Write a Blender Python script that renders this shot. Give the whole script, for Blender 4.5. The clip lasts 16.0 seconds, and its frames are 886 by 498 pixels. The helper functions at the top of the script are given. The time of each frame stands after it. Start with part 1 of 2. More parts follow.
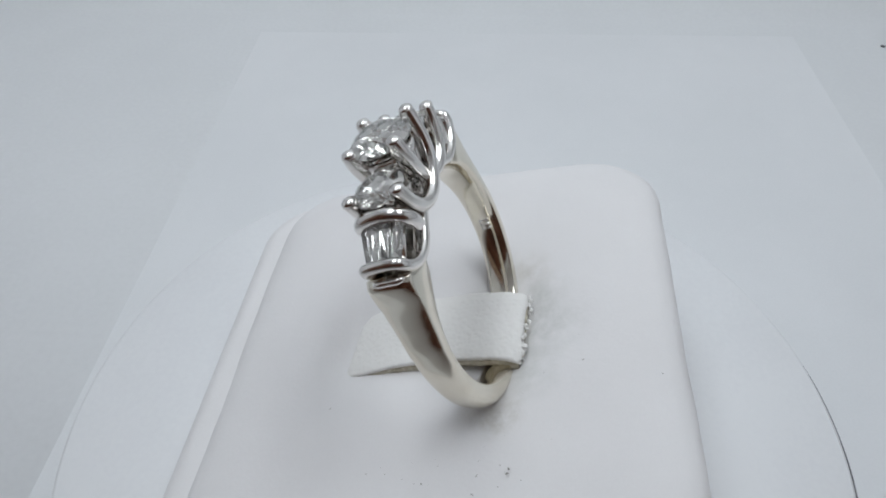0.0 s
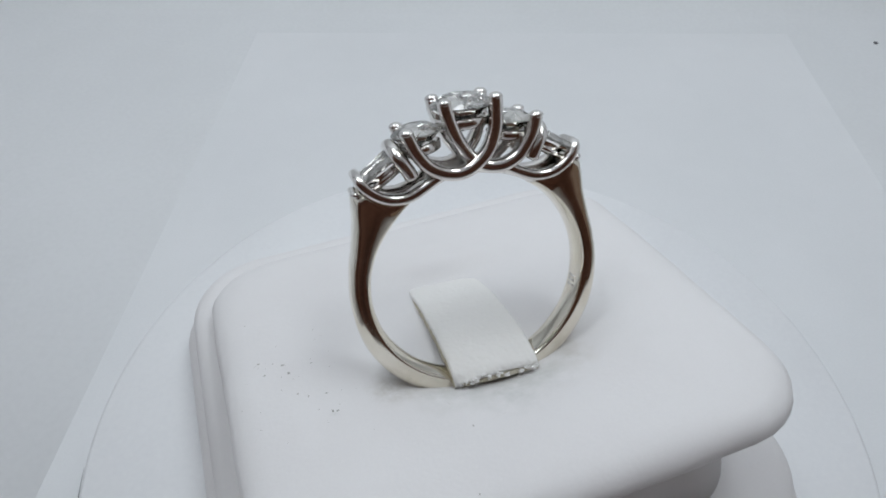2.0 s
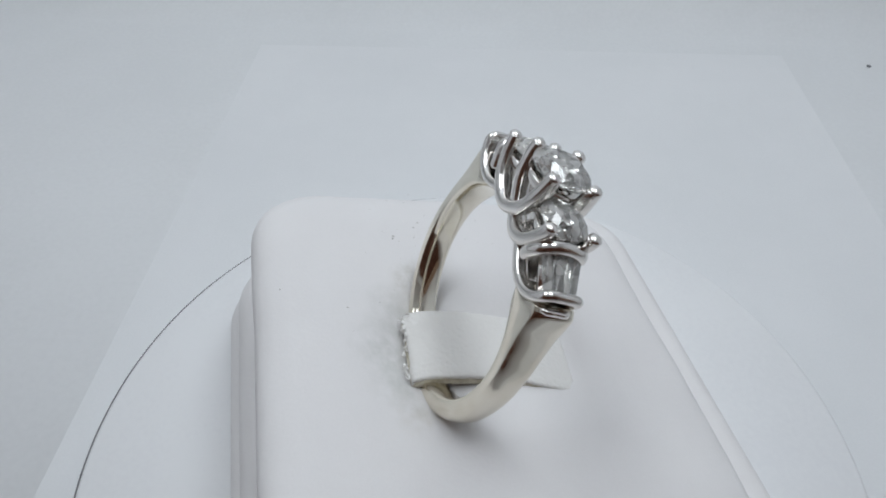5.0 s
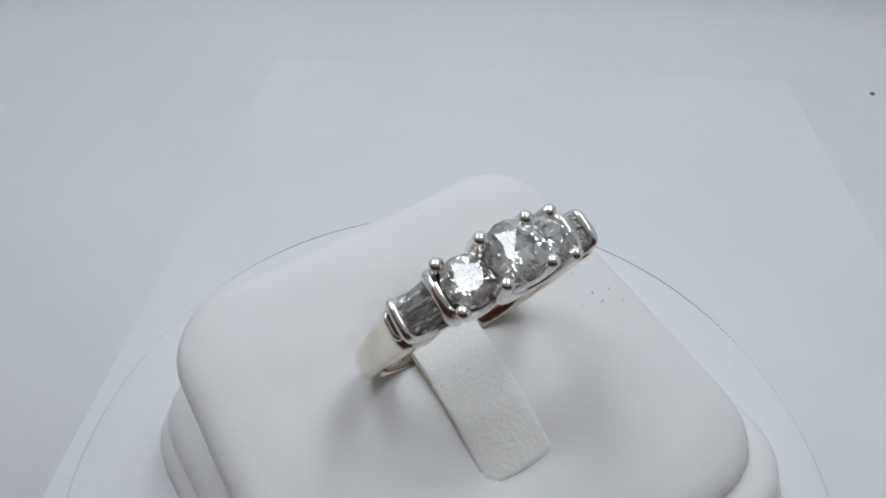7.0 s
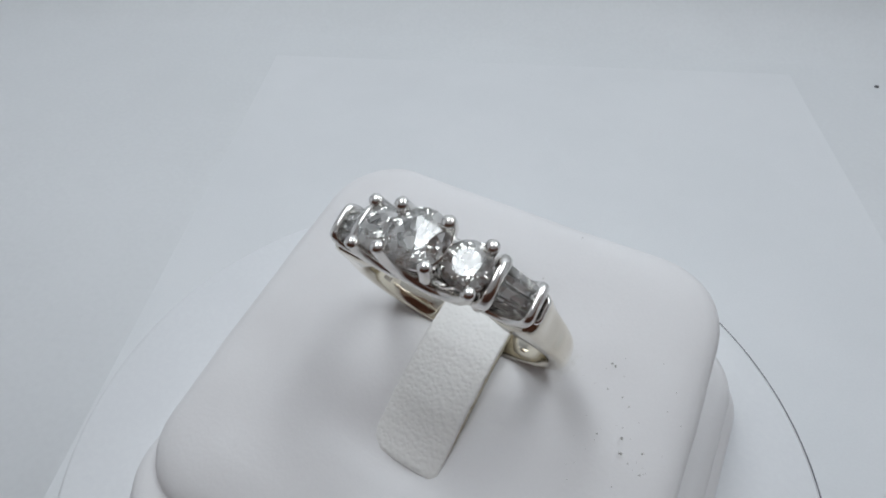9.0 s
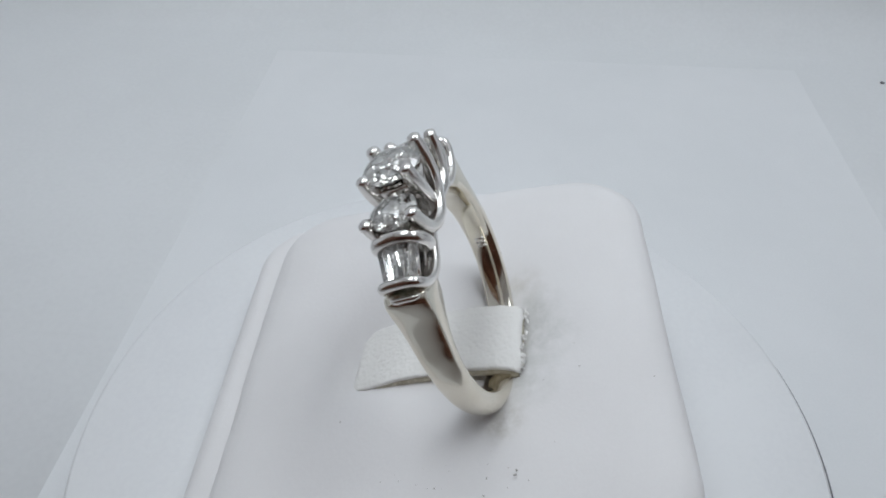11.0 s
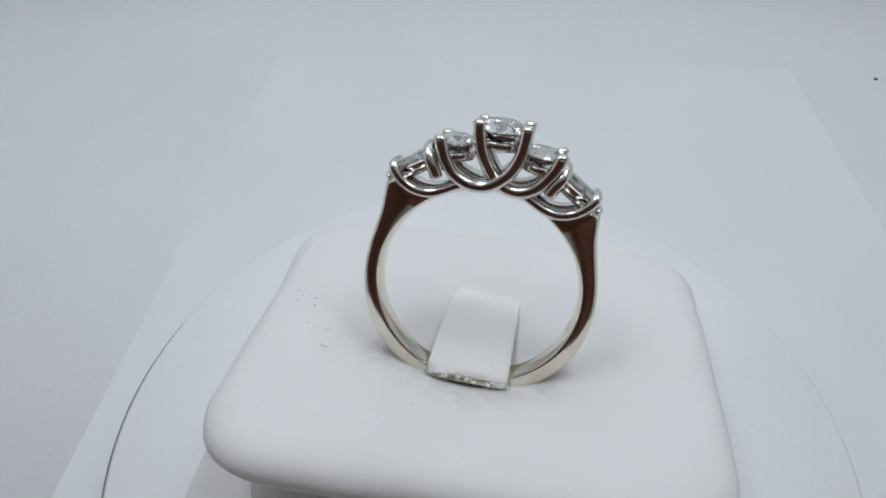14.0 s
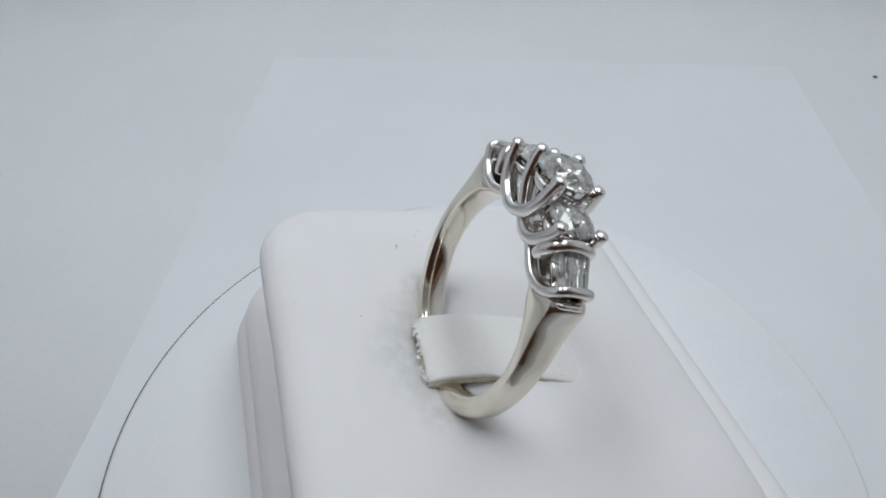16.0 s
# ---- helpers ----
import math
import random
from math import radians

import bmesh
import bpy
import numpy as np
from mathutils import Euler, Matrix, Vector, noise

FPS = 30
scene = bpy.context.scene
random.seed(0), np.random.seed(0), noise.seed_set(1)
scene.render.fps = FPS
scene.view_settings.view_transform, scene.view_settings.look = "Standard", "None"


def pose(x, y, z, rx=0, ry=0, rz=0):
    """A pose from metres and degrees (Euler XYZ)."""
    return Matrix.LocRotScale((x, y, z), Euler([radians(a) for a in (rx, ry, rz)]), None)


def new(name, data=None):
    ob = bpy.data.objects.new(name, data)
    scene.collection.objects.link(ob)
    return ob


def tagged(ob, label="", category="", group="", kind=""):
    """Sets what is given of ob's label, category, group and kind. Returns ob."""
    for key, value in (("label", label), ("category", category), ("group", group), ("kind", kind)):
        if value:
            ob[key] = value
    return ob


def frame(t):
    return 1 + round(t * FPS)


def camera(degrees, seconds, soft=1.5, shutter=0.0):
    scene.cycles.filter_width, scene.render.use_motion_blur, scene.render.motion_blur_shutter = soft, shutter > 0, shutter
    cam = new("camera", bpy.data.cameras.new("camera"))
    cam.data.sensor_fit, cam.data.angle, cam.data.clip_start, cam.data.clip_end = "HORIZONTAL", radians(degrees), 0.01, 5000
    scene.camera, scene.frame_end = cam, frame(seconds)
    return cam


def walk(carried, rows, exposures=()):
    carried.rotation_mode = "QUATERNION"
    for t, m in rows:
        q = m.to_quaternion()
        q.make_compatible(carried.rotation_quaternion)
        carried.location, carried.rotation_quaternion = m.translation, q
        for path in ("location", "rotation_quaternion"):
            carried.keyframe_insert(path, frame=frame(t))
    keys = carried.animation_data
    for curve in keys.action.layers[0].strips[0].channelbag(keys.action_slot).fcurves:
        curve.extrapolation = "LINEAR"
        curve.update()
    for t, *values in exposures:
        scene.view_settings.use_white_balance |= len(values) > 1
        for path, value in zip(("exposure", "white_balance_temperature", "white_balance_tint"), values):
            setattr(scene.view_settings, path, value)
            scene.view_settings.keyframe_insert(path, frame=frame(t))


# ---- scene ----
MM = 0.001
cam = camera(68.26, 16.0, soft=1.8)
walk(cam, [
    (0, pose(0.00065, -0.03823, 0.08883, 43.47, 0.34, 3.36)),
    (0.5, pose(0.00030, -0.03834, 0.08908, 43.30, 0.24, 3.15)),
    (1, pose(-0.00009, -0.03841, 0.08912, 43.31, 0.06, 3.12)),
    (1.5, pose(-0.00039, -0.03835, 0.08923, 43.16, 0.12, 2.95)),
    (2, pose(-0.00066, -0.03842, 0.08919, 43.36, 0.32, 2.54)),
    (2.5, pose(-0.00091, -0.03856, 0.08915, 43.42, 0.39, 2.49)),
    (3, pose(-0.00129, -0.03874, 0.08922, 43.56, 0.09, 2.66)),
    (3.2, pose(-0.00132, -0.03882, 0.08920, 43.60, -0.03, 2.65)),
    (5.3, pose(-0.00036, -0.03989, 0.09117, 44.79, -0.66, 3.34)),
    (5.5, pose(-0.00025, -0.03992, 0.09217, 45.05, -0.76, 3.49)),
    (6, pose(-0.00006, -0.04066, 0.09269, 45.42, -1.08, 4.10)),
    (6.5, pose(-0.00015, -0.04118, 0.09306, 45.36, -1.24, 4.45)),
    (7, pose(0.00002, -0.04118, 0.09303, 45.40, -1.15, 4.62)),
    (7.5, pose(0.00027, -0.04103, 0.09301, 45.44, -1.10, 4.77)),
    (8, pose(0.00032, -0.04095, 0.09296, 45.32, -0.95, 4.64)),
    (8.5, pose(0.00053, -0.04101, 0.09302, 45.15, -0.89, 4.67)),
    (9, pose(0.00057, -0.04103, 0.09302, 45.01, -0.72, 4.71)),
    (9.5, pose(0.00071, -0.04087, 0.09276, 44.81, -0.69, 4.55)),
    (9.7, pose(0.00072, -0.04082, 0.09266, 44.75, -0.68, 4.52)),
    (11.8, pose(0.00084, -0.04131, 0.09128, 45.11, -0.73, 5.20)),
    (12, pose(0.00088, -0.04148, 0.09134, 45.08, -0.74, 5.15)),
    (12.5, pose(0.00057, -0.04283, 0.09229, 45.00, -0.68, 4.81)),
    (13, pose(0.00042, -0.04293, 0.09227, 45.19, -0.53, 4.67)),
    (13.5, pose(0.00031, -0.04300, 0.09219, 45.36, -0.34, 4.45)),
    (14, pose(0.00012, -0.04310, 0.09218, 45.38, -0.16, 4.29)),
    (14.5, pose(-0.00012, -0.04326, 0.09235, 45.48, 0.02, 4.13)),
    (15, pose(-0.00029, -0.04291, 0.09218, 45.38, 0.07, 4.08)),
    (15.5, pose(-0.00044, -0.04260, 0.09193, 45.35, -0.02, 4.04)),
    (16, pose(-0.00052, -0.04230, 0.09206, 45.32, -0.02, 3.87)),
])

TURN_RATE = 32.30   # degrees a second, clockwise from above
TURN_ZERO = 8.119   # the moment at which the stand faces the lens


def spin(t):
    """The turntable's turn about the upright axis."""
    return pose(0, 0, 0, 0, 0, -TURN_RATE * (t - TURN_ZERO))


# ---- light: a small photo box with lit roof panel, open to a dim room in front ----
world = bpy.data.worlds.new("world")
world.use_nodes = True
bg = world.node_tree.nodes["Background"]
bg.inputs[0].default_value = (0.53, 0.385, 0.31, 1)
bg.inputs[1].default_value = 0.25
scene.world = world
scene.view_settings.exposure = 0.0


def area(name, m, sx, sy, watts, colour):
    data = bpy.data.lights.new(name, "AREA")
    data.shape, data.size, data.size_y, data.energy, data.color = "RECTANGLE", sx, sy, watts, colour
    ob = new(name, data)
    ob.matrix_world = m
    return ob


for side in (-1, 1):
    area("roof_strip", pose(0.094 * side, 0.054, 0.315, 17, 6 * side), 0.07, 0.2, 0.257, (0.868, 0.925, 0.98))


# ---- materials ----
def material(name):
    m = bpy.data.materials.new(name)
    m.use_nodes = True
    return m, m.node_tree, m.node_tree.nodes["Principled BSDF"]


def add(tree, kind, **values):
    n = tree.nodes.new(kind)
    for k, v in values.items():
        n.inputs[k].default_value = v
    return n


def textured(name, low, high, rough, scale, bump=0.0, bump_scale=4000.0, spread=0.1, kind="NOISE", sheen=0.0, distance=0.0002, stain_shade=()):
    """Two-scale colour variation plus fine relief, in metres of the object's own space."""
    m, tree, b = material(name)
    where = tree.nodes.new("ShaderNodeTexCoord")
    big = add(tree, "ShaderNodeTexNoise", Scale=scale, Detail=6.0, Roughness=0.6)
    fine = add(tree, "ShaderNodeTexNoise", Scale=bump_scale, Detail=3.0, Roughness=0.55)
    mix = tree.nodes.new("ShaderNodeMix")
    mix.data_type = "FLOAT"
    mix.inputs[0].default_value = 0.3
    ramp = tree.nodes.new("ShaderNodeValToRGB")
    ramp.color_ramp.elements[0].position, ramp.color_ramp.elements[1].position = 0.5 - spread, 0.5 + spread
    ramp.color_ramp.elements[0].color, ramp.color_ramp.elements[1].color = (*low, 1), (*high, 1)
    for n in (big, fine):
        tree.links.new(where.outputs["Object"], n.inputs["Vector"])
    tree.links.new(big.outputs[0], mix.inputs[2])
    tree.links.new(fine.outputs[0], mix.inputs[3])
    tree.links.new(mix.outputs[0], ramp.inputs[0])
    colour = ramp.outputs[0]
    # soft grey patches: smudged dirt and contact shade, both mixed into the colour
    for spot, reach, shade, grain in stain_shade or ():
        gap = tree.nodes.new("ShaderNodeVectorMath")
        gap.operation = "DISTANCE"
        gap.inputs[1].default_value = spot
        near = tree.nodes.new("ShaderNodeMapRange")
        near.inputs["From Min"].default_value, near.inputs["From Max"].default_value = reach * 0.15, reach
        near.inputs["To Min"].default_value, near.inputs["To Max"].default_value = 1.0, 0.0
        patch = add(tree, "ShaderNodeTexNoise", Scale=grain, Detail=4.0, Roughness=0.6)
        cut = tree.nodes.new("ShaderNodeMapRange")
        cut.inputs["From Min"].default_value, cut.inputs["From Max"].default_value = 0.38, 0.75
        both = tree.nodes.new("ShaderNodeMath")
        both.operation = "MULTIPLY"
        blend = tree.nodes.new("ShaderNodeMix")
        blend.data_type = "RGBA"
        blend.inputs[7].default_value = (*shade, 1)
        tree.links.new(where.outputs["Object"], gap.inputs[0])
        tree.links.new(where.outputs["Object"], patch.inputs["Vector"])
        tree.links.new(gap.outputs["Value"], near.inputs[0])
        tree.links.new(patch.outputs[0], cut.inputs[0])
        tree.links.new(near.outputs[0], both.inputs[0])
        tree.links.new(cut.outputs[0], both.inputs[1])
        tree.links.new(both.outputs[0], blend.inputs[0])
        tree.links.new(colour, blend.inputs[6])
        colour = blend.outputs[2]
    tree.links.new(colour, b.inputs["Base Color"])
    b.inputs["Roughness"].default_value = rough
    b.inputs["Sheen Weight"].default_value = sheen
    if bump:
        relief = add(tree, "ShaderNodeBump", Strength=bump, Distance=distance)
        if kind == "LEATHER":
            cell = add(tree, "ShaderNodeTexVoronoi", Scale=bump_scale * 0.5)
            cell.feature = "SMOOTH_F1"
            warp = add(tree, "ShaderNodeTexNoise", Scale=bump_scale * 0.25, Detail=2.0)
            tree.links.new(where.outputs["Object"], warp.inputs["Vector"])
            shift = tree.nodes.new("ShaderNodeVectorMath")
            shift.operation = "MULTIPLY_ADD"
            shift.inputs[1].default_value = (0.0004,) * 3
            tree.links.new(warp.outputs[1], shift.inputs[0])
            tree.links.new(where.outputs["Object"], shift.inputs[2])
            tree.links.new(shift.outputs[0], cell.inputs["Vector"])
            tree.links.new(cell.outputs[0], relief.inputs["Height"])
        else:
            tree.links.new(fine.outputs[0], relief.inputs["Height"])
        tree.links.new(relief.outputs[0], b.inputs["Normal"])
    return m


def metal(name, low, high, rough):
    m, tree, b = material(name)
    where = tree.nodes.new("ShaderNodeTexCoord")
    n = add(tree, "ShaderNodeTexNoise", Scale=350.0, Detail=4.0)
    scratch = add(tree, "ShaderNodeTexNoise", Scale=2600.0, Detail=3.0)
    ramp = tree.nodes.new("ShaderNodeValToRGB")
    ramp.color_ramp.elements[0].color, ramp.color_ramp.elements[1].color = (*low, 1), (*high, 1)
    ramp.color_ramp.elements[0].position, ramp.color_ramp.elements[1].position = 0.35, 0.65
    span = tree.nodes.new("ShaderNodeMapRange")
    span.inputs["To Min"].default_value, span.inputs["To Max"].default_value = rough * 0.6, rough * 1.6
    relief = add(tree, "ShaderNodeBump", Strength=0.05, Distance=0.0001)
    for k in (n, scratch):
        tree.links.new(where.outputs["Object"], k.inputs["Vector"])
    tree.links.new(n.outputs[0], ramp.inputs[0])
    tree.links.new(ramp.outputs[0], b.inputs["Base Color"])
    tree.links.new(scratch.outputs[0], span.inputs[0])
    tree.links.new(span.outputs[0], b.inputs["Roughness"])
    tree.links.new(n.outputs[0], relief.inputs["Height"])
    tree.links.new(relief.outputs[0], b.inputs["Normal"])
    b.inputs["Metallic"].default_value = 1.0
    return m


def gem(name, colour, ior, glint_low, glint_high):
    m, tree, b = material(name)
    tree.nodes.remove(b)
    g = tree.nodes.new("ShaderNodeBsdfGlass")
    g.inputs["Color"].default_value = (*colour, 1)
    g.inputs["Roughness"].default_value = 0.0
    g.inputs["IOR"].default_value = ior
    glint_white = tree.nodes.new("ShaderNodeBsdfDiffuse")
    glint_white.inputs["Color"].default_value = (0.95, 0.95, 0.93, 1)
    # angular white patches of a facet's size, painted in for bright facet reflections
    glint_cells = add(tree, "ShaderNodeTexVoronoi", Scale=1500.0)
    where = tree.nodes.new("ShaderNodeTexCoord")
    span = tree.nodes.new("ShaderNodeMapRange")
    span.inputs["From Min"].default_value, span.inputs["From Max"].default_value = 0.1, 0.9
    span.inputs["To Min"].default_value, span.inputs["To Max"].default_value = glint_low, glint_high
    both = tree.nodes.new("ShaderNodeMixShader")
    tree.links.new(where.outputs["Object"], glint_cells.inputs["Vector"])
    tree.links.new(glint_cells.outputs["Color"], span.inputs[0])
    tree.links.new(span.outputs[0], both.inputs[0])
    tree.links.new(g.outputs[0], both.inputs[1])
    tree.links.new(glint_white.outputs[0], both.inputs[2])
    tree.links.new(both.outputs[0], tree.nodes["Material Output"].inputs[0])
    return m


GOLD = metal("white_gold", (0.74, 0.69, 0.59), (0.80, 0.76, 0.67), 0.11)
BRIGHT = metal("rhodium_white_gold", (0.76, 0.735, 0.70), (0.84, 0.815, 0.79), 0.15)
DIAMOND = gem("diamond", (1.0, 0.998, 0.985), 2.3, 0.03, 0.42)
BAGUETTE = gem("baguette_diamond", (1.0, 0.998, 0.99), 1.9, 0.08, 0.34)
# added reflector: brightens the stones from below, where clear facets stay dark
PAVILION_MIRROR = metal("mirror_bright_pavilion", (0.93, 0.93, 0.91), (0.97, 0.97, 0.96), 0.015)
SHEET = textured("grey_white_sheet", (0.725, 0.742, 0.752), (0.765, 0.782, 0.792), 0.55, 14.0, 0.05, 900.0)
PAPER = textured("white_paper", (0.74, 0.756, 0.768), (0.777, 0.79, 0.802), 0.6, 20.0, 0.06, 2500.0)
PLATE = textured("white_plastic", (0.77, 0.78, 0.795), (0.81, 0.82, 0.83), 0.45, 25.0, 0.03, 1500.0)
# grey spots by flap end and band: dirt smears plus painted-in shadow
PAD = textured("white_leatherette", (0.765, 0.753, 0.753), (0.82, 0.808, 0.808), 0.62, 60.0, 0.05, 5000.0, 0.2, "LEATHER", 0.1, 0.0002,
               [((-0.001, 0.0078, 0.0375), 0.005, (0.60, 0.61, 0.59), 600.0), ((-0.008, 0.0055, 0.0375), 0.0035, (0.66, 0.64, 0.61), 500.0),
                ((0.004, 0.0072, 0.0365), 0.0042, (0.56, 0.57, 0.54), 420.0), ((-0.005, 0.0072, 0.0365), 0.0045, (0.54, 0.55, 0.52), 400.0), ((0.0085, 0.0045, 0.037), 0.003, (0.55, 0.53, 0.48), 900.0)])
LINT = textured("frayed_white_fibre", (0.78, 0.77, 0.74), (0.87, 0.86, 0.84), 0.95, 900.0, 0.3, 5000.0)
TAB = textured("cream_leatherette", (0.835, 0.825, 0.795), (0.885, 0.872, 0.845), 0.6, 120.0, 0.42, 4600.0, 0.2, "LEATHER", 0.1)
CUT = textured("raw_cut_leather_edge", (0.50, 0.45, 0.34), (0.74, 0.70, 0.58), 0.9, 700.0, 0.6, 3000.0)
DARK = textured("dark_line", (0.10, 0.10, 0.11), (0.2, 0.2, 0.21), 0.6, 300.0)
DIRT = textured("dark_dirt", (0.28, 0.27, 0.25), (0.56, 0.54, 0.51), 0.9, 500.0)
ROOM = textured("brown_room_wall", (0.05, 0.03, 0.025), (0.42, 0.24, 0.185), 0.8, 2.6, spread=0.16)
SIDE = textured("white_box_fabric", (0.84, 0.85, 0.87), (0.88, 0.89, 0.90), 0.8, 10.0)


# ---- building helpers ----
def part(name, bm, mat, parent, label="", smooth=True):
    mesh = bpy.data.meshes.new(name)
    bm.to_mesh(mesh)
    bm.free()
    mesh.materials.append(mat)
    if smooth:
        for p in mesh.polygons:
            p.use_smooth = True
    ob = new(name, mesh)
    ob.parent = parent
    if label:
        tagged(ob, label)
    return ob


def loft(loops, closed_ring=False, cap=True):
    """A skin over loops of equal length (in mm); the first and last are capped unless the loops close on themselves."""
    bm = bmesh.new()
    rows = [[bm.verts.new(Vector(p) * MM) for p in loop] for loop in loops]
    n = len(rows[0])
    pairs = list(zip(rows, rows[1:])) + ([(rows[-1], rows[0])] if closed_ring else [])
    for a, b in pairs:
        for i in range(n):
            j = (i + 1) % n
            bm.faces.new((a[i], a[j], b[j], b[i]))
    if cap and not closed_ring:
        bm.faces.new(rows[0][::-1])
        bm.faces.new(rows[-1])
    bmesh.ops.recalc_face_normals(bm, faces=bm.faces)
    return bm


def rounded(hx, hy, r, z, cx=0.0, cy=0.0, steps=10, side=10):
    """A rounded rectangle as a loop of points."""
    pts = []
    corners = ((hx - r, hy - r, 0), (-hx + r, hy - r, 90), (-hx + r, -hy + r, 180), (hx - r, -hy + r, 270))
    for k, (x, y, a) in enumerate(corners):
        for i in range(steps + 1):
            f = radians(a + 90 * i / steps)
            pts.append((cx + x + r * math.cos(f), cy + y + r * math.sin(f), z))
        nx, ny, na = corners[(k + 1) % 4]
        e, s = pts[-1], (cx + nx + r * math.cos(radians(na)), cy + ny + r * math.sin(radians(na)), z)
        for i in range(1, side):
            pts.append(tuple(p + (q - p) * i / side for p, q in zip(e, s)))
    return pts


def tube(path, radii, sides=12, closed=False, deep=0.0, flat=1.0):
    """A wire along points (mm) with rounded ends; deep draws its section out towards the plane y = 0, flat trims its outer face."""
    if not closed and not isinstance(radii, (list, tuple)):
        n, r0 = len(path), radii
        radii = [r0] * n
        for k, f in enumerate((0.45, 0.8, 0.95)):
            radii[k] = radii[n - 1 - k] = r0 * f
    pts = [Vector(p) for p in path]
    loops, up = [], None
    for i, p in enumerate(pts):
        a = pts[(i - 1) % len(pts)] if closed or i else pts[0]
        b = pts[(i + 1) % len(pts)] if closed or i < len(pts) - 1 else pts[-1]
        d = (b - a).normalized()
        if up is None:
            up = d.orthogonal().normalized()
        up = (up - d * up.dot(d)).normalized()
        w = d.cross(up)
        r = radii[i] if isinstance(radii, (list, tuple)) else radii
        loop = []
        for k in range(sides):
            v = (up * math.cos(k * math.tau / sides) + w * math.sin(k * math.tau / sides)) * r
            inward = -1 if p.y > 0 else 1
            if v.y * inward < -flat * r:
                v.y = -inward * r * (flat + (-v.y * inward / r - flat) * 0.4)
            v.y += inward * deep * min(1.0, i / 9, (len(pts) - 1 - i) / 9) * max(0.0, v.y * inward / r)
            loop.append(p + v)
        loops.append(loop)
    return loft(loops, closed_ring=closed)


def spline(points, n=8):
    """A smooth curve through points."""
    p = [Vector(q) for q in points]
    p = [2 * p[0] - p[1]] + p + [2 * p[-1] - p[-2]]
    out = []
    for i in range(1, len(p) - 2):
        for k in range(n):
            t = k / n
            out.append(0.5 * ((2 * p[i]) + (p[i + 1] - p[i - 1]) * t + (2 * p[i - 1] - 5 * p[i] + 4 * p[i + 1] - p[i + 2]) * t * t
                              + (3 * p[i] - p[i - 1] - 3 * p[i + 1] + p[i + 2]) * t ** 3))
    return out + [p[-2]]


def lathe(profile, sides=96, cx=0.0, cy=0.0):
    return loft([[(cx + r * math.cos(k * math.tau / sides), cy + r * math.sin(k * math.tau / sides), z) for k in range(sides)] for r, z in profile])


def ball(centre, r, squash=1.0):
    bm = bmesh.new()
    bmesh.ops.create_uvsphere(bm, u_segments=16, v_segments=10, radius=r * MM)
    bmesh.ops.scale(bm, vec=(1, 1, squash), verts=bm.verts)
    bmesh.ops.translate(bm, vec=Vector(centre) * MM, verts=bm.verts)
    return bm


def lerp_table(table, x):
    return float(np.interp(x, [a for a, _ in table], [b for _, b in table]))


# ---- setting: the box ----
def plain(name, bm, mat, label, category):
    ob = part(name, bm, mat, None, smooth=name == "backdrop")
    return tagged(ob, label, category, kind="structure")


def box(x0, x1, y0, y1, z0, z1):
    bm = bmesh.new()
    bmesh.ops.create_cube(bm, size=1.0)
    for v in bm.verts:
        v.co = Vector((x1 if v.co.x > 0 else x0, y1 if v.co.y > 0 else y0, z1 if v.co.z > 0 else z0)) * MM
    return bm


def sweep():
    """Floor sheet that curves up into the back wall, with its thickness."""
    line = [(-240, 0.0), (136, 0.0)]
    line += [(136 + 24 * math.sin(radians(a)), 24 - 24 * math.cos(radians(a))) for a in range(6, 91, 6)]
    line += [(160, 345)]
    thick = [(y + 1.5 if y > 136 else y, z - 1.5) for y, z in line]
    loops = []
    for x in (-260, -130, 0, 130, 260):
        loops.append([(x, y, z) for y, z in line] + [(x, y, z) for y, z in thick[::-1]])
    return loft(loops)


plain("backdrop", sweep(), SHEET, "grey-white seamless sheet curving up behind the turntable", "backdrop")
plain("wall_west", box(-266, -262, -120, 190, -2, 345), SIDE, "white fabric side of the photo box", "wall")
plain("wall_east", box(262, 266, -120, 190, -2, 345), SIDE, "white fabric side of the photo box", "wall")
plain("ceiling", box(-266, 266, -246, 192, 347, 350), SIDE, "white fabric roof of the photo box", "ceiling")
# unseen white strip, added to give the stones a brighter upper front
plain("front_reflector", box(-266, 266, -246, -243, 285, 346), SIDE, "added white reflector strip under the roof's front edge, out of view", "wall")
plain("wall_south", box(-900, 900, -720, -700, -400, 900), ROOM, "dim brown wall of the room", "wall")


# ---- paper sheet under the turntable ----
def paper():
    bm = bmesh.new()
    nx, ny = 24, 28
    grid = {}
    for k, dz in ((0, 0.35), (1, 0.05)):
        for i in range(nx + 1):
            for j in range(ny + 1):
                x, y = -59 + 143 * i / nx, -75 + 199 * j / ny
                lift = 0.25 * max(0, (j / ny - 0.9) / 0.1) ** 2
                grid[i, j, k] = bm.verts.new(Vector((x, y + (x + 59) * 0.03, dz + lift)) * MM)
    for i in range(nx):
        for j in range(ny):
            for k in (0, 1):
                bm.faces.new([grid[a, b, k] for a, b in ((i, j), (i + 1, j), (i + 1, j + 1), (i, j + 1))][:: 1 - 2 * k])
    for i in range(nx):
        for j in (0, ny):
            bm.faces.new([grid[i, j, 0], grid[i + 1, j, 0], grid[i + 1, j, 1], grid[i, j, 1]])
    for j in range(ny):
        for i in (0, nx):
            bm.faces.new([grid[i, j, 0], grid[i, j + 1, 0], grid[i, j + 1, 1], grid[i, j, 1]])
    bmesh.ops.recalc_face_normals(bm, faces=bm.faces)
    return bm


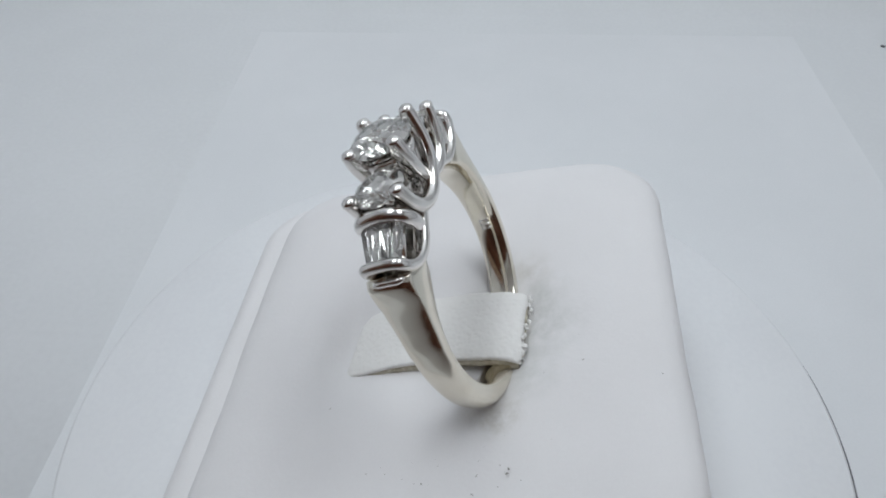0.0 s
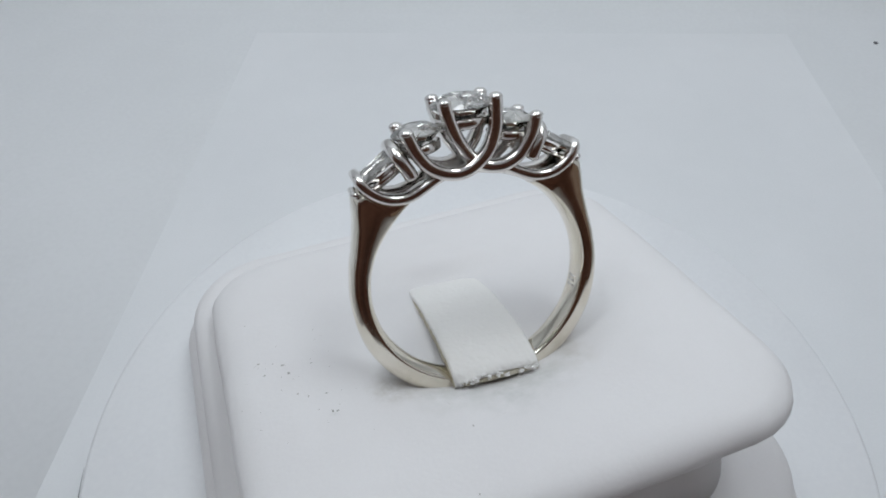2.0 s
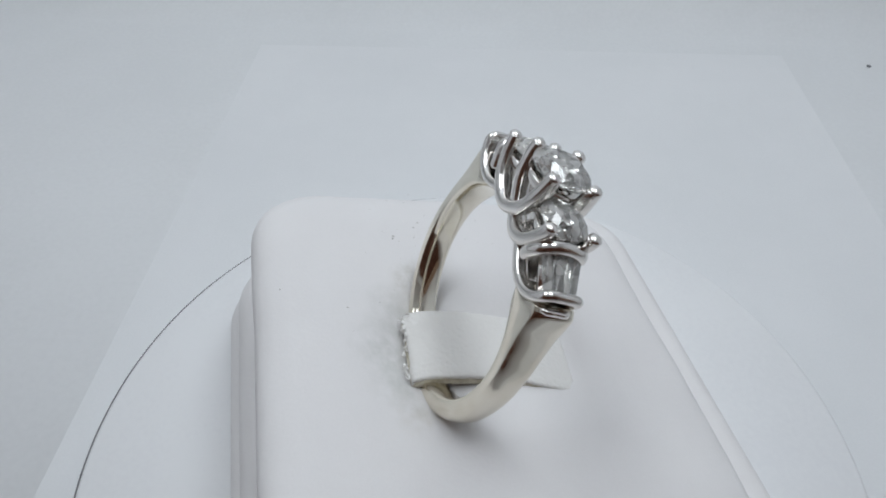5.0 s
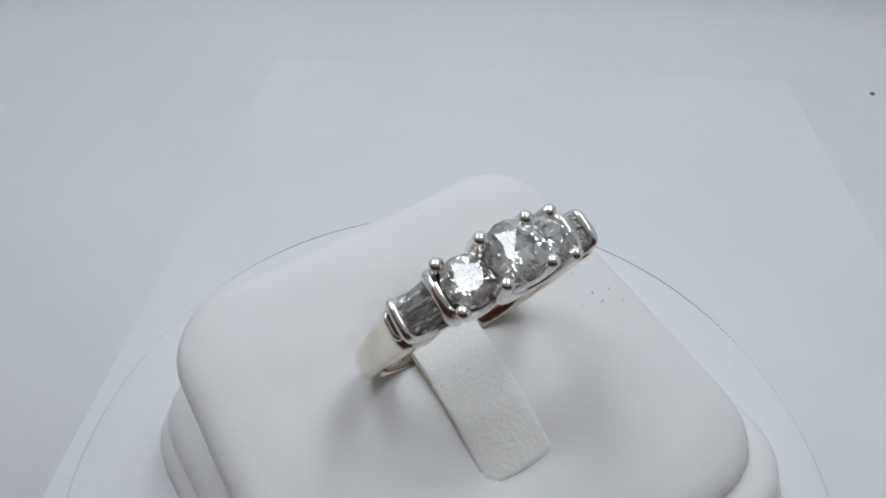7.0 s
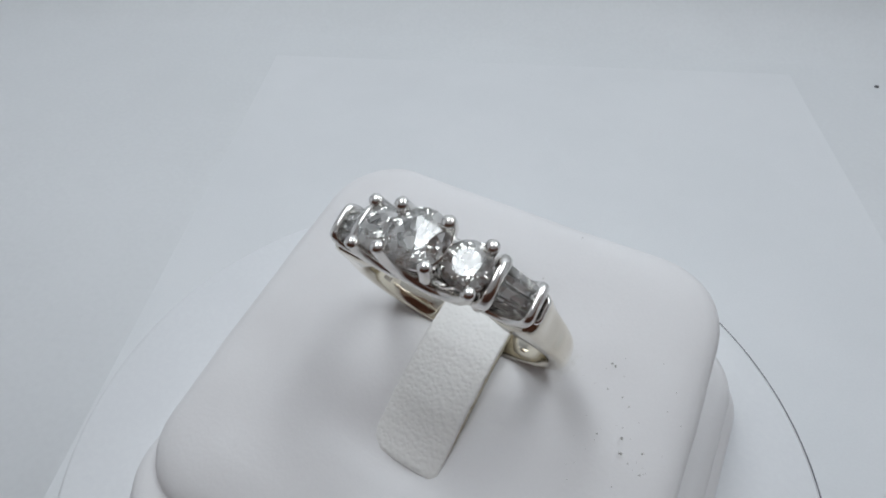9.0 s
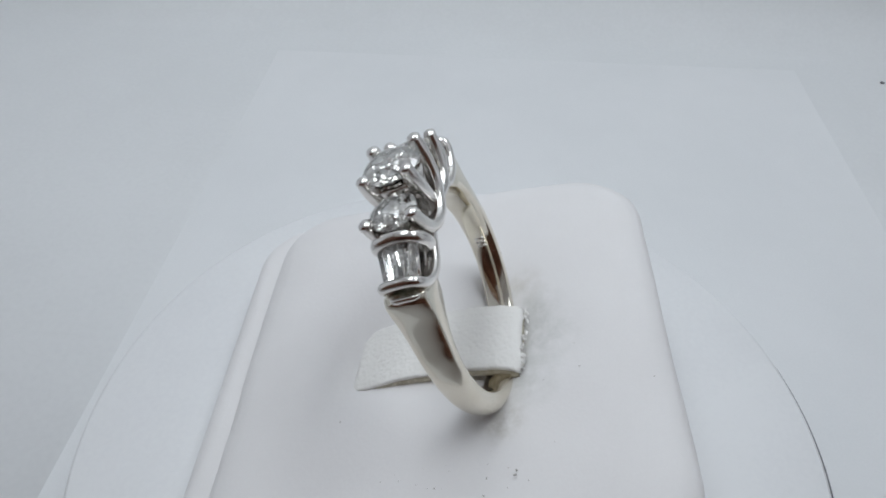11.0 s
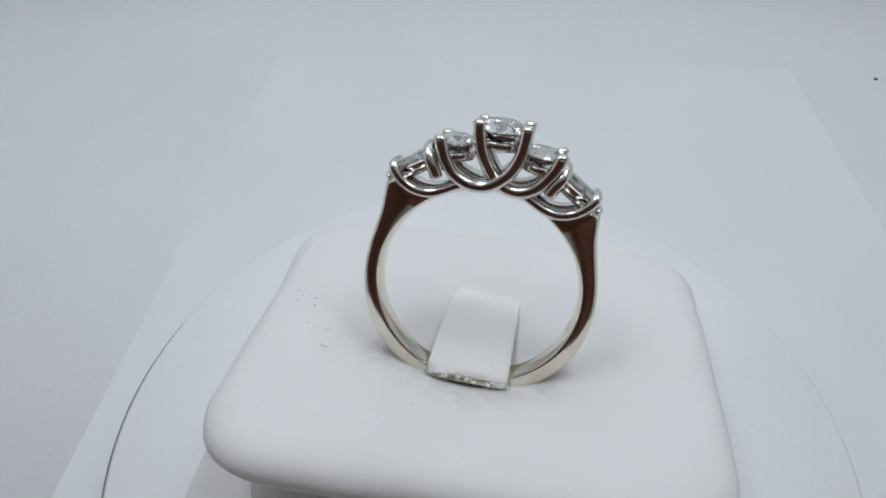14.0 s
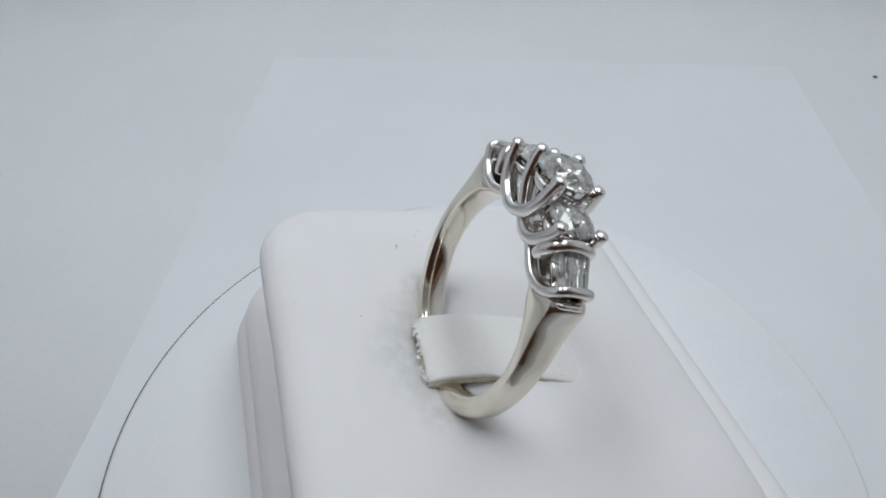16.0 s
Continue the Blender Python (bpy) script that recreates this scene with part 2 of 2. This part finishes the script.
def place_speck():
    rnd = random.Random(9)
    bm = ball((106.3, 125.0, 0.22), 0.55, 0.5)
    for v in bm.verts:
        v.co += Vector((rnd.uniform(-0.12, 0.12), rnd.uniform(-0.12, 0.12), 0)) * MM
    return bm


tagged(part("paper_sheet", paper(), PAPER, None, smooth=False), "white paper sheet lying flat under the turntable", "paper")

tagged(part("lint_speck", place_speck(), DARK, None, smooth=False), "tiny dark speck of lint on the sheet", "lint")

# ---- turntable ----
DISC_TOP = 17.5
DISC_AT = (-1.6, -1.3)
turntable = tagged(new("turntable"), "white plastic motorised turntable with round platter", "turntable")
part("base", lathe([(39, 0.5), (40, 1.2), (40, 10), (38.5, 12.5)]), PLATE, turntable)
platter = part("platter", lathe([(20, 12.6), (44.5, 12.6), (45.7, 13.2), (46, 14.2), (46, 16.6), (45.8, 17.2), (45.3, 17.5), (30, 17.5), (4, 17.5)], 160, *DISC_AT), PLATE, turntable, "smooth white round platter")


def rim_line():
    """A hair-thin dark seam along part of the platter's rim."""
    pts, rad = [], []
    for k in range(61):
        a = radians(-7 + 117 * k / 60)
        pts.append((DISC_AT[0] + 45.97 * math.cos(a), DISC_AT[1] + 45.97 * math.sin(a), 17.0))
        rad.append(0.115 * min(1, k / 8, (60 - k) / 10) + 0.015)
    return tube(pts, rad, 6)


part("rim_seam", rim_line(), DARK, platter, "thin dark seam along the rim")

# ---- ring stand ----
Z0 = 40.0           # height of the stand's measuring plane above the table
SLOPE = 16.2        # the pad's fall towards its front
stand = tagged(new("ring_stand"), "white leatherette ring display stand with sloping padded top", "ring stand")
# the stand is turned a little against the ring
YAW_M = pose(0, 0, 0, 0, 0, 5.0)
PAD_M = YAW_M @ pose(-0.9, -3.0, Z0 - 4.37, SLOPE)


def pad_point(x, y, lift=0.0):
    """A point on the pad's plane, given its plan."""
    return Vector((x, y, Z0 - 3.5 + 0.29 * y + lift))


def to_stand(loop, m):
    return [m @ Vector(p) for p in loop]


TROUGH = [(-17, 0.0), (-14.5, 0.7), (-12, 2.5), (-10.5, 2.75), (-6, 1.9), (-2, 1.6), (1, 1.8), (3, 2.2), (5, 2.3), (7, 1.3), (9, 0.4), (12, 0.0)]


def dent(x, y):
    """The foam is pressed in along the flap and, wider, where the band sits under it."""
    wide = 4.95 + 2.6 * math.exp(-((y - 3.9) / 3.0) ** 2) + 1.0 * math.exp(-((y + 10) / 4.5) ** 2)
    return lerp_table(TROUGH, y) * math.exp(-((x + 0.6 + 0.04 * (y - 4)) / (wide * 1.08)) ** 2)


def pad_mesh():
    hx, hy, r = 25.2, 23.5, 8.0
    prof = [(5.0, -4.2), (1.6, -4.1), (0.35, -3.55), (0.0, -2.8), (0.15, -1.95), (0.7, -1.2), (1.7, -0.62), (3.2, -0.25), (5.5, -0.06)]
    prof += [(5.5 + k * 0.7, 0.1 * k / 24) for k in range(1, 26)]
    loops = []
    for inset, z in prof:
        flat = rounded(hx - inset, hy - inset, max(r - inset * 0.55, 0.3), z, steps=8, side=24)
        loop = to_stand([(x * (1 - 0.0018 * y), y, h) for x, y, h in flat], PAD_M)
        # slack in the padding and the hand-turned edge
        loop = [p + noise.noise_vector(p * 0.16) * 0.16 + noise.noise_vector(p * 0.5) * (0.05 if z < -0.5 else 0.02) for p in loop]
        if z > -1.5:
            loop = [(p.x, p.y, p.z - dent(p.x, p.y)) for p in loop]
        loops.append(loop)
    return loft(loops)


def neck_mesh():
    hx, hy, r = 20.3, 19.0, 7.0
    top = [PAD_M @ Vector(p) for p in rounded(hx, hy, r, -4.2)]
    low = to_stand(rounded(hx + 1.2, 22.3, r, Z0 - 13.7, -0.3, -2.0), YAW_M)
    mid = [(a.x * 0.5 + b[0] * 0.5, a.y * 0.5 + b[1] * 0.5, a.z * 0.5 + b[2] * 0.5) for a, b in zip(top, low)]
    return loft([low, mid, top])


def tier(hx, hy, cy, r, z0, z1, edge, flare=0.0):
    loops = [rounded(hx + flare, hy + flare, r, z0, -0.3, cy)]
    for k in range(0, 8):
        a = radians(90 * k / 7)
        loops.append(rounded(hx - edge * (1 - math.cos(a)), hy - edge * (1 - math.cos(a)), r, z1 - edge * (1 - math.sin(a)), -0.3, cy))
    loops.append(rounded(hx - edge - 3, hy - edge - 3, r - 1, z1 + 0.15, -0.3, cy))
    return loft([to_stand(loop, YAW_M) for loop in loops])


part("pad", pad_mesh(), PAD, stand, "white leatherette padded top with dust, scuffs and painted shade by the flap")
part("neck", neck_mesh(), PAD, stand)
part("upper_tier", tier(28.2, 26.6, -1.8, 8.5, Z0 - 18.2, Z0 - 13.4, 2.2), PAD, stand)
part("lower_tier", tier(29.9, 28.2, -1.6, 9.5, DISC_TOP + 0.02, Z0 - 17.9, 1.8, 0.3), PAD, stand)


def tab_line(y):
    """Height of the flap's underside along its length."""
    return Z0 + lerp_table([(-11.4, -10.0), (-10.6, -9.45), (-6, -6.45), (0, -3.95), (3.5, -3.1), (5.5, -3.0), (7.4, -3.2)], y)


def tab_mesh(thick, inset, y0, y1, lift):
    loops = []
    n = 40
    for i in range(n + 1):
        y = y0 + (y1 - y0) * i / n
        cx = 0.0 - 0.95 * (y + 12) / 20
        hw = 4.05 - inset
        if i < 5 and inset < 0.5:
            hw -= 0.2 * (1 - math.sqrt(1 - (1 - i / 5) ** 2))
        z = tab_line(y) + lift
        jag = 0.10 * noise.noise(Vector((y * 1.7, 3.1, 0.0)))
        loop = [(cx - hw + jag, y, z), (cx - hw + jag, y, z + thick * 0.75), (cx - hw + 0.25, y, z + thick), (cx - hw * 0.7, y, z + thick * 1.06), (cx - hw * 0.4, y, z + thick * 1.12),
                (cx, y, z + thick * 1.14), (cx + hw * 0.4, y, z + thick * 1.12), (cx + hw * 0.7, y, z + thick * 1.06), (cx + hw - 0.25, y, z + thick), (cx + hw + jag, y, z + thick * 0.75), (cx + hw + jag, y, z)]
        if i > n - 3:
            ragged = []
            for px, py, pz in loop:
                v = noise.noise_vector(Vector((px * 1.3, pz * 2.0, i + inset * 40)))
                ragged.append((px + 0.1 * v.x, py + 0.75 * v.y, pz + 0.32 * v.z - 0.12 * (i - n + 3)))
            loop = ragged
        loops.append(loop)
    return loft(loops)


tab = part("clip_flap", tab_mesh(0.42, 0.0, -11.4, 6.1, 0.75), TAB, stand, "cream grained leatherette flap holding the ring")
part("flap_core", tab_mesh(0.78, -0.05, -11.3, 5.95, -0.06), CUT, tab, "rough yellowish cut edge of the flap")


def fray():
    """Torn fibre along the flap's open end."""
    rnd = random.Random(21)
    bm = bmesh.new()
    for k in range(26):
        x = -0.9 + rnd.uniform(-4.0, 4.0)
        c = Vector((x, 6.1 + rnd.gauss(-0.02, 0.08), tab_line(6.0) + rnd.uniform(0.55, 1.1)))
        size = rnd.uniform(0.08, 0.2)
        lump = bmesh.ops.create_icosphere(bm, subdivisions=1, radius=size)["verts"]
        for v in lump:
            n = noise.noise_vector(v.co * 6 + c)
            v.co = (c + Vector((v.co.x * 1.5, v.co.y, v.co.z * 0.8)) + n * size * 0.7) * MM
    for k in range(26):
        x = -0.9 + rnd.choice((-1, 1)) * rnd.uniform(2.0, 4.1)
        p = Vector((x, 6.0, tab_line(6.0) + rnd.uniform(0.2, 1.1)))
        d = Vector((rnd.uniform(-0.7, 0.7), rnd.uniform(0.2, 1.0), rnd.uniform(-0.5, 0.3)))
        q, w = p + d, Vector((0.04, 0, 0.04))
        vs = [bm.verts.new(v * MM) for v in (p - w, p + w, q, p + Vector((-0.04, 0, 0.04)))]
        for f in ((0, 1, 2), (1, 3, 2), (3, 0, 2)):
            bm.faces.new([vs[j] for j in f])
    return bm


tagged(part("frayed_end", fray(), LINT, tab, "torn white fibre along the flap's open end", smooth=False), kind="stuff")


def specks():
    """Small dark flecks of dust on the pad."""
    rnd = random.Random(4)
    spots = [(15.6, -0.7), (17.1, 3.0), (14.3, 6.1), (20.0, -0.4), (17.8, 0.0), (14.6, 3.7), (4.7, 17.8), (16.2, 3.6), (13.9, 6.2), (-12.0, -0.5), (3.2, 11.4),
             (-14.2, 12.4), (19.2, -1.8), (-14.6, -7.9), (-16.6, 9.2), (8.5, -11.3), (21.9, -8.7), (18.3, -1.3), (20.6, -2.2), (-12.9, 13.3), (-8.3, 7.7)]
    bm = bmesh.new()
    for i in range(165):
        if i < len(spots):
            (x, y), size = spots[i], rnd.uniform(0.08, 0.15)
        elif i < 55:
            x, y, size = rnd.gauss(17, 3.2), rnd.gauss(1.2, 3.2), rnd.uniform(0.025, 0.06)
        elif i > 75:
            x, y, size = rnd.gauss(-7.3, 1.7), rnd.gauss(6.2, 1.9), rnd.uniform(0.02, 0.055)
        else:
            x, y, size = rnd.gauss(-3, 7), rnd.gauss(7, 3), rnd.uniform(0.02, 0.05)
        if abs(x) > 23.5 or not -22 < y < 18:
            continue
        c, a = pad_point(x, y, 0.05 - dent(x, y)), rnd.uniform(0, 6.28)
        if abs(x + 0.6) < 4.4 and -13 < y < 8.5:
            continue
        ring = []
        for k in range(6):
            f = a + k * math.tau / 6
            s = size * rnd.uniform(0.45, 1.15) * (1.0 if k % 3 else 1.5)
            dx, dy = s * math.cos(f), s * math.sin(f)
            ring.append(bm.verts.new((c + Vector((dx, dy, 0.29 * dy + 0.03))) * MM))
        top = bm.verts.new((c + Vector((0, 0, 0.03 + size * 0.5))) * MM)
        for k in range(6):
            bm.faces.new((ring[k], ring[(k + 1) % 6], top))
    return bm


tagged(part("dust_specks", specks(), DIRT, stand, "scattered dark dust specks", smooth=False), kind="stuff")

# ---- ring ----
RING_M = pose(-0.45 * MM, -0.13 * MM, (Z0 + 5.06) * MM, 26.2, -1.8, 1.5)
ring = tagged(new("ring"), "polished white gold ring with three round diamonds and baguettes", "ring")
RI = 9.8
SINK = 0.25         # the band's circle lies a little under the ring's measuring point
OUTER = [(34, 10.35), (36, 10.6), (40, 11.3), (42, 12.5), (43.5, 13.45), (46.5, 13.6), (49, 13.25), (52, 12.75), (56, 12.2), (61, 11.8), (68, 11.45), (80, 11.3), (97, 11.36), (115, 11.6), (140, 11.78), (180, 11.75)]
WIDE = [(34, 1.62), (44, 1.9), (52, 1.82), (62, 1.68), (80, 1.5), (110, 1.4), (180, 1.35)]
# share of the section's height that stands as a flat side wall
WALL = [(34, 0.86), (48, 0.8), (60, 0.72), (80, 0.6), (100, 0.45), (120, 0.3), (140, 0.22), (180, 0.18)]


def polar(phi, r, y):
    return (1.01 * r * math.sin(radians(phi)), y - 0.3, r * math.cos(radians(phi)) - SINK)


def shank():
    """Flat-sided at the shoulders, half-round with a crisp inner edge at the base."""
    loops = []
    lead = [34, 36, 38, 40, 41, 42, 42.8, 43.5, 44.5, 45.5, 46.5]
    for phi in lead + [48 + (312 - 48) * i / 100 for i in range(101)] + [360 - p for p in lead[::-1]]:
        a = min(phi, 360 - phi)
        w, wall = lerp_table(WIDE, a), lerp_table(WALL, a)
        h = lerp_table(OUTER, a) - RI
        side = [(0.5, -0.24), (0.8, -0.1), (0.96, 0.03), (1.0, 0.12), (1.0, wall * 0.5 * h + 0.06)]
        top = max(h * wall, 0.2)
        for k in range(8):
            f = radians(90 * k / 8)
            side.append((math.cos(f) ** 0.75, top + (h - top) * math.sin(f)))
        prof = [(-w * q, d) for q, d in side] + [(0, h)] + [(w * q, d) for q, d in side[::-1]] + [(0, -0.3)]
        loops.append([polar(phi, RI + d, y) for y, d in prof])
    return loft(loops)


def arch():
    """The thin band that closes the circle under the stones."""
    loops = []
    for i in range(41):
        phi = -42 + 84 * i / 40
        w, h = 1.62, 0.5
        prof = [(-w * 0.5, -0.22), (-w * 0.92, 0), (-w, 0.1), (-w, h - 0.12), (-w * 0.9, h), (w * 0.9, h), (w, h - 0.12), (w, 0.1), (w * 0.92, 0), (w * 0.5, -0.22), (0, -0.28)]
        loops.append([polar(phi, RI + 0.004 + d, y) for y, d in prof])
    return loft(loops)


def brilliant(r, turn):
    """A round brilliant: table, crown, girdle, pavilion."""
    bm = bmesh.new()
    pts = []
    for k in range(8):
        a, b = turn + k * math.tau / 8, turn + (k + 0.5) * math.tau / 8
        pts.append((0.56 * math.cos(a), 0.56 * math.sin(a), 0.31))
        pts.append((0.80 * math.cos(b), 0.80 * math.sin(b), 0.185))
        pts.append((0.24 * math.cos(b), 0.24 * math.sin(b), -0.70))
    for k in range(16):
        a = turn + k * math.tau / 16
        pts.append((math.cos(a), math.sin(a), 0.025))
        pts.append((math.cos(a), math.sin(a), -0.025))
    pts.append((0, 0, -0.87))
    vs = [bm.verts.new(Vector(p) * r * MM) for p in pts]
    bmesh.ops.convex_hull(bm, input=vs)
    bmesh.ops.dissolve_limit(bm, angle_limit=radians(0.6), verts=bm.verts, edges=bm.edges)
    bmesh.ops.recalc_face_normals(bm, faces=bm.faces)
    for f in bm.faces:
        f.material_index = 1 if f.normal.z < -0.2 else 0
    return bm


def stone(name, bm, mat, label):
    """A cut stone with mirror metal on its pavilion facets in place of inner reflection."""
    ob = part(name, bm, mat, ring, label, smooth=False)
    ob.data.materials.append(PAVILION_MIRROR)
    return ob


def place(bm, m):
    m = m.copy()
    m.translation = m.translation * MM
    bmesh.ops.transform(bm, matrix=m, verts=bm.verts)
    return bm


part("shank", shank(), GOLD, ring, "polished warm white gold band")
part("arch", arch(), BRIGHT, ring)
stone("centre_stone", place(brilliant(2.62, 0.19), pose(0, 0, 15.1, -2.5, 0)), DIAMOND, "largest round brilliant diamond")
for s, lean, tip in ((-1, -2, -5.5), (1, -1.5, 4.2)):
    stone("side_stone", place(brilliant(2.1, 0.07 + 0.1 * s), pose(4.0 * s, 0, 13.4, lean, tip)), DIAMOND, "smaller round brilliant diamond")

# interlaced prong wires: on each face one runs through, the other passes under it
THROUGH = [(5.2, 1.95, 13.75), (4.95, 1.98, 13.0), (4.5, 2.0, 11.95), (3.5, 2.0, 10.68), (1.85, 2.0, 9.98), (0.25, 2.06, 10.2), (-1.3, 2.1, 11.45), (-2.1, 2.08, 13.2), (-2.32, 1.95, 14.9), (-2.36, 1.88, 15.62)]
UNDER = [(-5.68, 1.95, 13.7), (-5.45, 1.98, 12.9), (-5.0, 2.0, 12.0), (-4.0, 2.0, 10.72), (-2.7, 1.92, 10.05), (-1.4, 1.66, 10.05), (-0.35, 1.6, 10.6), (0.5, 1.75, 11.6), (1.25, 1.98, 12.95), (1.75, 1.98, 14.6), (1.9, 1.88, 15.62)]
for face in (-1, 1):
    for course in (THROUGH, UNDER):
        line = [(x, y * face + (0.04 if face > 0 else -0.12), z) for x, y, z in spline(course, 6)]
        wire = part("prong_wire", tube(line, [0.585] * len(line), 20, deep=0.5, flat=0.86), BRIGHT, ring)
        for x, y, z in (line[0], line[-1]):
            part("prong_tip", ball((x, y, z - 0.04), 0.6, 0.66), BRIGHT, wire, "rounded bead tip")


def collar(r, cx, cz, tilt, tall):
    """A flat-faced band under a stone."""
    m = pose(cx, 0, cz, 0, tilt, 0)
    sect = [(0.3, -tall * 0.8), (0.3, tall * 0.8), (0.2, tall), (-0.2, tall), (-0.3, tall * 0.8), (-0.3, -tall * 0.8), (-0.2, -tall), (0.2, -tall)]
    loops = []
    for k in range(48):
        f = k * math.tau / 48
        loops.append([m @ Vector(((r + d + 0.12 * h) * math.cos(f), (r + d + 0.12 * h) * math.sin(f), h)) for d, h in sect])
    return loft(loops, closed_ring=True)


part("collar", collar(1.95, 0, 13.75, 0, 0.4), BRIGHT, ring)
for s in (-1, 1):
    part("collar", collar(1.6, 3.95 * s, 12.15, 7 * s, 0.38), BRIGHT, ring)

# baguette shoulders
for s in (-1, 1):
    inner, outer = Vector((6.25 * s, 0, 12.5)), Vector((9.3 * s, 0, 10.45))
    # arched strap beside the stones, its blunt ends turned down along the sides
    rise = [(-1.15, 1.0, 2.45), (-0.95, 1.05, 1.9), (-0.6, 1.06, 1.25), (-0.22, 0.98, 0.62), (-0.05, 0.76, 0.2), (0.0, 0.42, 0.0)]
    pts = [(inner.x + q * s, -1.82 * w, inner.z - d) for q, w, d in rise] + [(inner.x, 0, inner.z + 0.08)]
    pts += [(inner.x + q * s, 1.82 * w, inner.z - d) for q, w, d in rise[::-1]]
    part("bezel_bar", tube(spline(pts, 6), 0.6, 16), BRIGHT, ring)
    # outer bar whose ends run on as rails down to the stones' base
    side = [(2.2, 1.45, 9.95), (3.2, 1.5, 9.6), (4.4, 1.54, 8.98), (5.4, 1.58, 8.58), (6.4, 1.6, 8.5), (7.4, 1.62, 8.72), (8.3, 1.62, 9.25), (8.95, 1.58, 9.9), (9.28, 1.4, 10.42), (9.36, 0.9, 10.6)]
    pts = [(x * s, y, z) for x, y, z in side] + [(9.38 * s, 0, 10.64)] + [(x * s, -y, z) for x, y, z in side[::-1]]
    part("rail", tube(spline(pts, 6), 0.46, 20, deep=0.5, flat=0.86), BRIGHT, ring)
    # second line of the double bar on the shank
    pts = [(9.45 * s, -1.2, 9.25), (9.84 * s, -0.8, 9.36), (9.86 * s, 0, 9.38), (9.84 * s, 0.8, 9.36), (9.45 * s, 1.2, 9.25)]
    part("bead_bar", tube(spline(pts, 6), 0.27, 10), BRIGHT, ring)
    # four tapered baguettes
    along = outer - inner
    nrm = Vector((-along.z * s, 0, along.x * s)).normalized()
    nrm = nrm if nrm.z > 0 else -nrm
    for k in range(4):
        turn = radians((k - 1.5) * 19)
        loops = []
        for lift, inset in ((-1.0, 0.92), (-0.25, 0.0), (-0.08, 0.0), (0.14, 0.18)):
            loop = []
            for t, radius, q in ((0.10, 3.0, -1), (0.10, 3.0, 1), (0.92, 2.35, 1), (0.92, 2.35, -1)):
                hw = radius * radians(19) / 2 * 0.85 * (1 - inset)
                tt = 0.51 + (t - 0.51) * (1 - inset * 0.35)
                out, over = radius + lift, q * hw
                y = out * math.sin(turn) + over * math.cos(turn)
                rise = out * math.cos(turn) - over * math.sin(turn) - radius
                p = inner + along * tt + nrm * rise
                loop.append((p.x, y, p.z))
            loops.append(loop)
        cut = loft(loops)
        for f in cut.faces:
            f.material_index = 1 if f.normal.dot(nrm) < -0.2 else 0
        stone("baguette_stone", cut, BAGUETTE, "slim tapered baguette diamond")
    # floor of the channel
    loops = []
    for t, half in ((0.0, 1.5), (1.0, 1.3)):
        p = inner + along * t
        loops.append([(p.x - nrm.x * d, y, p.z - nrm.z * d) for d, y in ((1.15, -half), (1.15, half), (1.7, half * 0.88), (1.7, -half * 0.88))])
    part("channel", loft(loops), BRIGHT, ring)

# worn stamp inside the band, too small to read
for k in range(3):
    phi = 252 + k * 2.6
    c = [polar(phi + dp, RI - 0.31, y) for dp, y in ((0, -0.5), (1.3, -0.5), (1.3, 0.5), (0, 0.5))]
    d = [polar(phi + dp, RI + 0.05, y) for dp, y in ((0, -0.5), (1.3, -0.5), (1.3, 0.5), (0, 0.5))]
    part("stamp_mark", loft([c, d]), BRIGHT, ring)


def motions():
    """The platter, the stand on it and the ring turn as one, once round in about eleven seconds."""
    times = [k * 0.25 for k in range(65)]
    walk(platter, [(t, spin(t)) for t in times])
    walk(stand, [(t, spin(t)) for t in times])
    walk(ring, [(t, spin(t) @ RING_M) for t in times])


motions()
